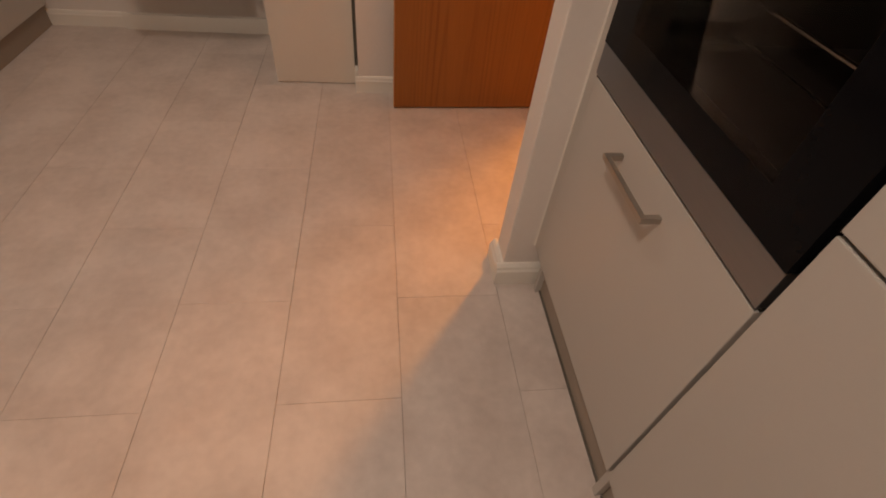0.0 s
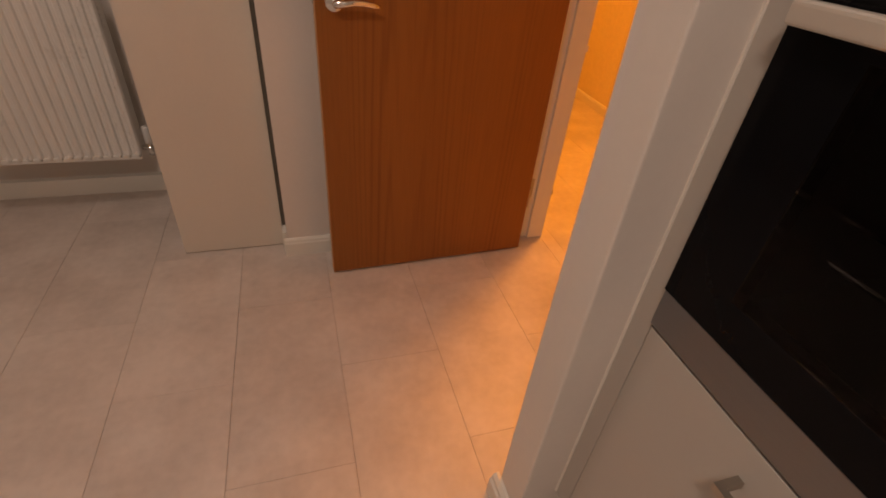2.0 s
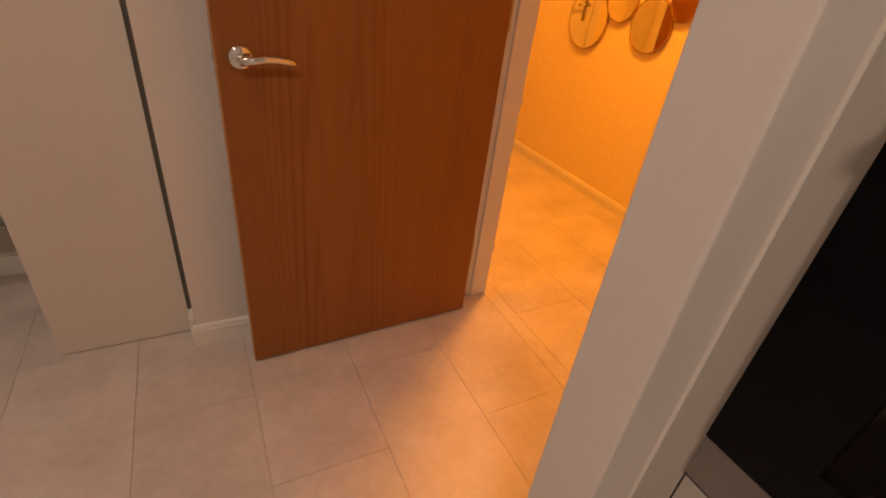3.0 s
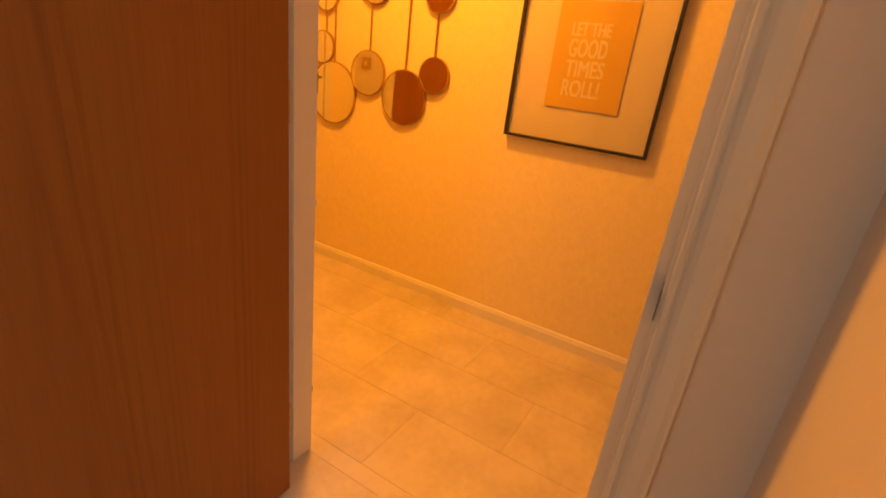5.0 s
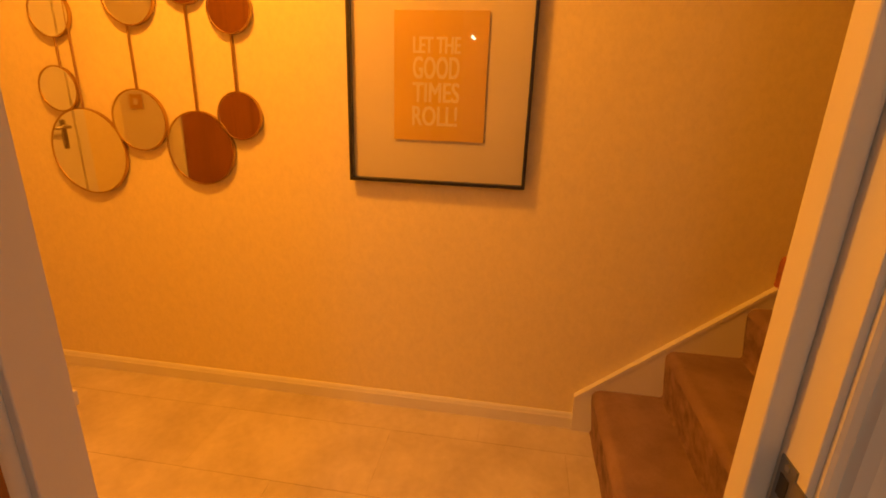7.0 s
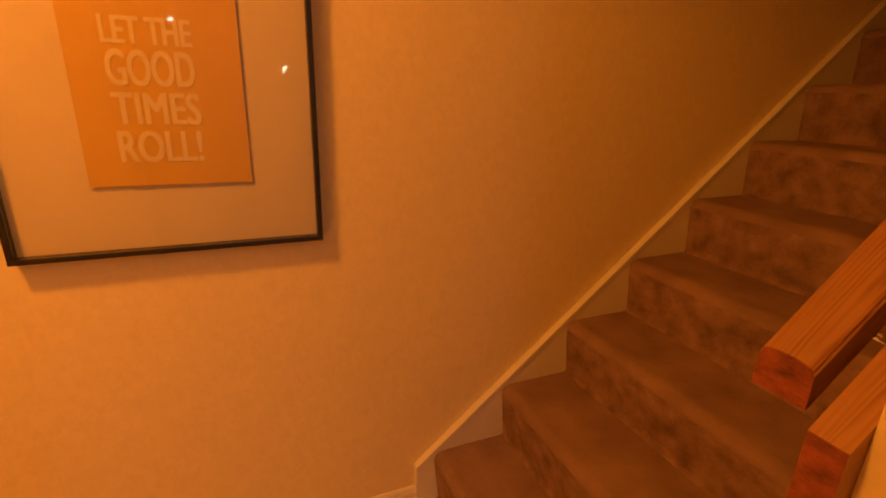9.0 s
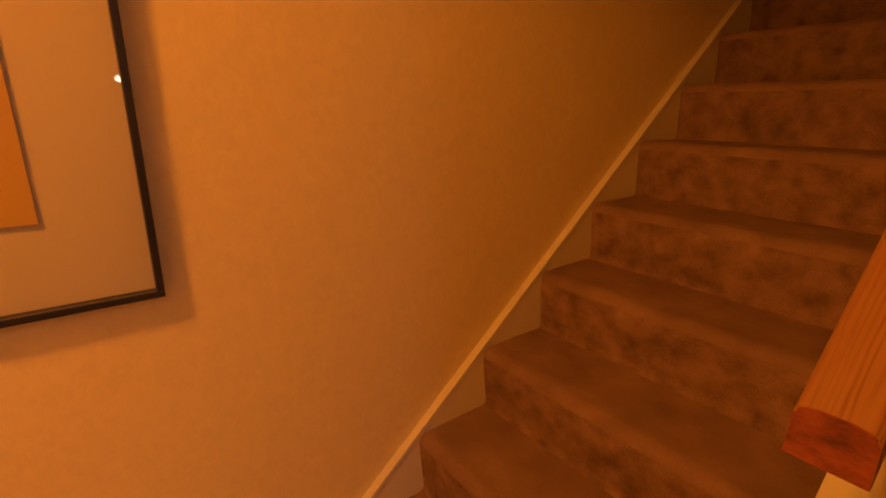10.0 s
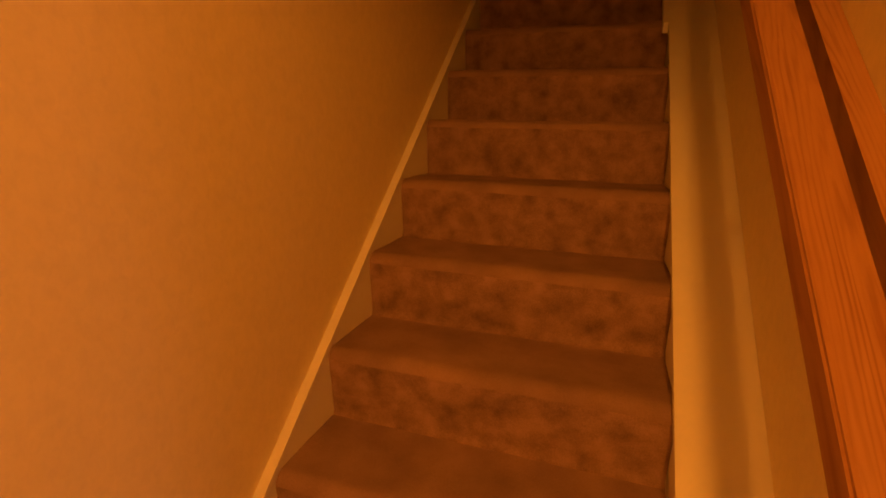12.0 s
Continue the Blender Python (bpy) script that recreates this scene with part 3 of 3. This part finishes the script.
# ---- hall pictures ----
def framed_poster():
    """Black frame, cream mount, orange poster with its words, glass."""
    y0, y1, z0, z1, x = 0.541, 1.13, 0.901, 1.706, 1.709
    pic = thing("framed_poster", "black framed orange poster with cream lettering hung on the hall wall", "picture")
    w = 0.011
    for a, b, c, d in ((y0, y1, z0, z0 + w), (y0, y1, z1 - w, z1), (y0, y0 + w, z0 + w, z1 - w), (y1 - w, y1, z0 + w, z1 - w)):
        part("frame", box(x, HALL_X - 0.001, a, b, c, d, 0.0015), FRAME_BLACK, pic)
    part("mount", box(x + 0.022, x + 0.026, y0 + w, y1 - w, z0 + w, z1 - w), MOUNT, pic)
    poster = part("poster", box(x + 0.0165, x + 0.018, 0.684, 0.979, 1.043, 1.43), POSTER, pic, "orange poster raised from the mount")
    g = part("glass", box(x + 0.005, x + 0.007, y0 + w, y1 - w, z0 + w, z1 - w), GLASS, pic)
    g.visible_shadow = False
    for text, za, zb, ya, yb in (("LET THE", 1.309, 1.355, 0.917, 0.770), ("GOOD", 1.234, 1.298, 0.917, 0.771), ("TIMES", 1.163, 1.222, 0.917, 0.769), ("ROLL!", 1.090, 1.150, 0.917, 0.773)):
        cu = bpy.data.curves.new("lettering", "FONT")
        cu.body, cu.extrude, cu.resolution_u, cu.offset = text, 0.0, 4, 0.0
        tmp = bpy.data.objects.new("lettering", cu)
        scene.collection.objects.link(tmp)
        bpy.context.view_layer.update()
        me = bpy.data.meshes.new_from_object(tmp.evaluated_get(bpy.context.evaluated_depsgraph_get()))
        bpy.data.objects.remove(tmp)
        xs, ys = [v.co.x for v in me.vertices], [v.co.y for v in me.vertices]
        thick = bmesh.new()
        for n, (dy, dz) in enumerate(((0, 0), (0.0018, 0.0008), (-0.0018, 0.0008), (0.0018, -0.0008), (-0.0018, -0.0008))):
            one = me.copy()
            for v in one.vertices:
                u, h = (v.co.x - min(xs)) / (max(xs) - min(xs)), (v.co.y - min(ys)) / (max(ys) - min(ys))
                v.co = (x + 0.0158 - 0.00004 * n, ya + (yb - ya) * u + dy, za + (zb - za) * h + dz)
            thick.from_mesh(one)
        part("lettering", thick, LETTER, poster, "cream capital letters")
    return pic


framed_poster()


def round_mirrors():
    """Round mirrors with brass rims, joined where they touch and by rods."""
    m = thing("wall_mirrors", "cluster of round mirrors in thin brass rims on vertical rods", "mirror")
    spots = [(2.227, 1.165, 0.078), (2.148, 0.945, 0.155), (1.918, 1.067, 0.106), (1.689, 0.978, 0.128), (1.527, 1.095, 0.080), (2.206, 1.416, 0.080), (1.893, 1.474, 0.097), (1.688, 1.522, 0.080), (1.531, 1.431, 0.076), (2.119, 1.584, 0.102), (1.783, 1.645, 0.082)]
    x = HALL_X - 0.013
    for y, z, r in spots:
        disc = part("mirror", tube([(x, y, z), (x - 0.004, y, z)], r - 0.003, 48), MIRROR, m)
        bm = bmesh.new()
        ring = [(-0.003, -0.006), (0.0015, -0.006), (0.0015, 0.007), (-0.003, 0.007)]
        k = 48
        rows = [[bm.verts.new((x + dx, y + (r + dr) * math.cos(2 * math.pi * i / k), z + (r + dr) * math.sin(2 * math.pi * i / k))) for dr, dx in ring] for i in range(k)]
        for a, b in zip(rows, rows[1:] + rows[:1]):
            for q in range(4):
                bm.faces.new((a[q], a[(q + 1) % 4], b[(q + 1) % 4], b[q]))
        part("rim", bm, BRASS, disc, "thin brass rim")
    for y, za, zb in ((2.203, 1.243, 1.339), (2.143, 1.098, 1.482), (1.911, 1.172, 1.378), (1.688, 1.106, 1.441), (1.532, 1.174, 1.356)):
        part("rod", tube([(x, y, za), (x, y, zb)], 0.0045, 8), BRASS, m)
    return m


round_mirrors()

# ---- stairs ----
RISE, GOING, FIRST = 0.186, 0.2235, 0.209
SX0, SX1 = 0.93, 1.73
stairs = thing("staircase", "straight staircase with grey-brown carpet and white strings", "stairs")


def step_mesh(k, riser):
    """One carpeted step: tread with a rolled nosing and the riser below it, slightly uneven as carpet lies."""
    y, z = FIRST - GOING * k, RISE * (k + 1)
    prof = [(y - GOING - 0.004, z - 0.012), (y - GOING - 0.004, z + 0.005), (y - GOING + 0.012, z)]
    prof += [(y - GOING + 0.012 + (GOING - 0.012) * i / 6, z) for i in range(1, 7)]
    prof += [(y - 0.003 + 0.031 * math.sin(a), z - 0.031 + 0.031 * math.cos(a)) for a in (0.2, 0.45, 0.7, 0.95, 1.2, 1.45)]
    turn = len(prof) - 1
    prof += [(y + 0.0275 - 0.0035 * i, z - 0.034 - (RISE - 0.034) * i / 5) for i in range(0, 5)] + [(y + 0.012, z - RISE + 0.012), (y + 0.018, z - RISE)]
    prof = prof[turn:] if riser else prof[:turn + 1]
    n = 40
    bm = bmesh.new()
    rows = []
    for i in range(n + 1):
        x = SX0 + (SX1 - SX0) * i / n
        row = []
        for py, pz in prof:
            d = noise.noise(Vector((x * 9, py * 9 + k * 7, pz * 9))) * 0.0025 + noise.noise(Vector((x * 30, py * 30, pz * 30))) * 0.0012
            row.append(bm.verts.new((x, py + d, pz + d)))
        rows.append(row)
    for a, b in zip(rows, rows[1:]):
        for q in range(len(prof) - 1):
            bm.faces.new((a[q], b[q], b[q + 1], a[q + 1]))
    return bm


for k in range(14):
    step = part("tread", step_mesh(k, False), CARPET, stairs, "grey-brown cut pile carpet tread", True)
    part("riser", step_mesh(k, True), CARPET_RISER, stairs, "mottled grey-brown carpet riser", True)

SLOPE = RISE / GOING


def pitch(y):
    return RISE + SLOPE * (FIRST - y)


TOP = -2.95
# wall string, with a plumb-cut foot and a thin moulding along its upper edge
S0 = 0.294
outline = [(S0, 0.0), (S0, pitch(S0) + 0.03), (TOP, pitch(TOP) + 0.05), (TOP, pitch(TOP) - 0.45), (0.0, 0.0)]
part("wall_string", extrude(outline, 0, 1.722, HALL_X - 0.0005), GLOSS, stairs, "white string board along the wall")
cap = [(S0 + 0.002, pitch(S0) + 0.019), (S0 + 0.002, pitch(S0) + 0.033), (TOP, pitch(TOP) + 0.053), (TOP, pitch(TOP) + 0.039)]
part("string_moulding", extrude(cap, 0, 1.718, HALL_X - 0.0003), GLOSS, stairs, "white moulding on the string")
# outer string with its broad capping
C0 = -0.255
band = [(C0, pitch(C0) - 0.12), (C0, pitch(C0) + 0.022), (TOP, pitch(TOP) + 0.022), (TOP, pitch(TOP) - 0.35)]
part("outer_string", extrude(band, 0, STAIR_WALL + 0.001, 0.947), GLOSS, stairs, "white outer string")
band = [(C0 + 0.01, pitch(C0 + 0.01) + 0.022), (C0 + 0.01, pitch(C0 + 0.01) + 0.045), (TOP, pitch(TOP) + 0.045), (TOP, pitch(TOP) + 0.022)]
part("capping", extrude(band, 0, STAIR_WALL + 0.0005, 0.957), GLOSS, stairs, "white capping board")
band = [(-1.5, pitch(-1.5) + 0.01), (-1.5, pitch(-1.5) + 0.0455), (TOP, pitch(TOP) + 0.0455), (TOP, pitch(TOP) + 0.01)]
part("upper_string_edge", extrude(band, 0, 0.9572, 0.974), GLOSS, stairs, "white edge strip along the upper flight")
foot = [(-0.6, 0), (C0, 0), (C0, pitch(C0) - 0.12), (-0.6, pitch(-0.6) - 0.12)]
part("string_foot", extrude(foot, 0, STAIR_WALL + 0.001, 0.947), GLOSS, stairs)
landing = thing("landing", "upper landing at the head of the stairs", "landing", kind="structure")
part("slab", box(STAIR_WALL, HALL_X, -4.2, FIRST - GOING * 14, RISE * 14 - 0.2, RISE * 14), CARPET, landing)


def plumb(bm):
    """Cuts the ends of a bar that will lie at the stairs' pitch upright."""
    for v in bm.verts:
        v.co.y -= v.co.z * SLOPE
    return bm


def handrail():
    """A moulded oak rail with sawn end, on metal brackets."""
    rail = thing("handrail", "moulded oak handrail with rough sawn end on wall brackets", "handrail")
    xm, w = 0.898, 0.0315
    prof = [(-w, -0.058), (-w + 0.001, -0.013), (-w + 0.003, -0.010), (-w + 0.0035, -0.006), (-w + 0.007, -0.003), (-0.012, 0), (0.012, 0), (w - 0.007, -0.003), (w - 0.0035, -0.006), (w - 0.003, -0.010), (w - 0.001, -0.013), (w, -0.058)]
    length = 3.8
    part("rail", plumb(extrude([(xm + a, b * 0.7) for a, b in prof], 1, 0, -length)), OAK_RAIL, rail)
    part("sawn_end", plumb(extrude([(xm + a * 0.985, b * 0.69 - 0.0003) for a, b in prof], 1, 0.001, -0.0005)), OAK_END, rail, "rough dark end grain")
    for d in (0.1, 0.6, 1.6, 2.6):
        z = 0.0
        arm = part("bracket", tube([(xm, -d, z - 0.038), (xm, -d, z - 0.058), (xm - 0.015, -d, z - 0.07), (0.844, -d, z - 0.07)], 0.006, 12), CHROME, rail, "chrome bracket", True)
        part("bracket_plate", tube([(0.8432, -d, z - 0.07), (0.847, -d, z - 0.07)], 0.02, 20), CHROME, arm)
    rail.matrix_world = pose(0, 0.154, 0.969, -math.degrees(math.atan(SLOPE)))
    return rail


handrail()

backing = thing("handrail_backing_board", "raked oak backing board fixed to the wall behind the handrail", "board")
part("board", plumb(extrude([(STAIR_WALL + 0.0005, 0), (0.843, 0), (0.843, -0.13), (STAIR_WALL + 0.0005, -0.13)], 1, 0, -3.7)), OAK_RAIL, backing)
part("sawn_end", plumb(extrude([(STAIR_WALL + 0.001, -0.0004), (0.8425, -0.0004), (0.8425, -0.1295), (STAIR_WALL + 0.001, -0.1295)], 1, 0.001, -0.0005)), OAK_END, backing, "knotty dark end grain")
backing.matrix_world = pose(0, 0.19, 0.919, -math.degrees(math.atan(SLOPE)))

# ---- lamps ----
for x, y in ((-0.85, -1.0), (-1.05, 0.85)):
    kl = thing("ceiling_light", "round white kitchen ceiling light with diffuser", "ceiling light", "kitchen ceiling lights")
    part("base", tube([(x, y, 2.4), (x, y, 2.375)], 0.18, 40), PLASTIC, kl)
    part("diffuser", tube([(x, y, 2.375), (x, y, 2.35), (x, y, 2.342)], [0.17, 0.165, 0.13], 40), KITCHEN_GLOW, kl, "glowing diffuser")
hl = thing("downlight", "recessed round downlight in the hall ceiling, glowing warm", "ceiling light")
part("trim_ring", tube([(1.03, 1.48, 2.3995), (1.03, 1.48, 2.394)], [0.052, 0.047], 32), PLASTIC, hl)
part("bulb", tube([(1.03, 1.48, 2.394), (1.03, 1.48, 2.39)], [0.032, 0.026], 24), HALL_GLOW, hl, "glowing warm bulb face")

for y, z in ((1.2, 1.83), (0.2, 1.43)):
    wl = thing("wall_lamp", "small round glowing lamp on the far kitchen wall", "wall lamp", "small kitchen wall lamps")
    part("housing", tube([(-2.7, y, z), (-2.68, y, z), (-2.675, y, z)], [0.04, 0.038, 0.034], 24), PLASTIC, wl)
    part("bulb", tube([(-2.6745, y, z), (-2.67, y, z)], [0.028, 0.02], 20), SMALL_GLOW, wl, "glowing bulb face")

# ---- floor ----
ground = tagged(part("floor", box(-2.8, HALL_X, -2.7, 3.1, -0.1, -0.0035), GROUT), "stone-look vinyl tile floor in half bond", "floor", kind="structure")
TL = 0.63
# kitchen columns, then a narrow strip under the door, then the hall's columns
columns = [(-0.013 + i * 0.307, 0.307, -0.054 if i % 2 else -0.372) for i in range(-9, 2)]
columns += [(0.601, 0.059, -0.054)] + [(0.66 + i * 0.31, 0.31, 0.325 if i % 2 == 0 else 0.635) for i in range(4)]
for x0, width, off in columns:
    for j in range(-6, 6):
        y0 = off + j * TL
        a0, a1, b0, b1 = max(x0, -2.7), min(x0 + width, HALL_X), max(y0, -2.6), min(y0 + TL, 3.0)
        if a1 - a0 < 0.02 or b1 - b0 < 0.02:
            continue
        bm = box(a0 + 0.0005, a1 - 0.0005, b0 + 0.0003, b1 - 0.0003, -0.0033, 0.0, 0.0004, 1)
        part("tile", bm, TILE, ground)
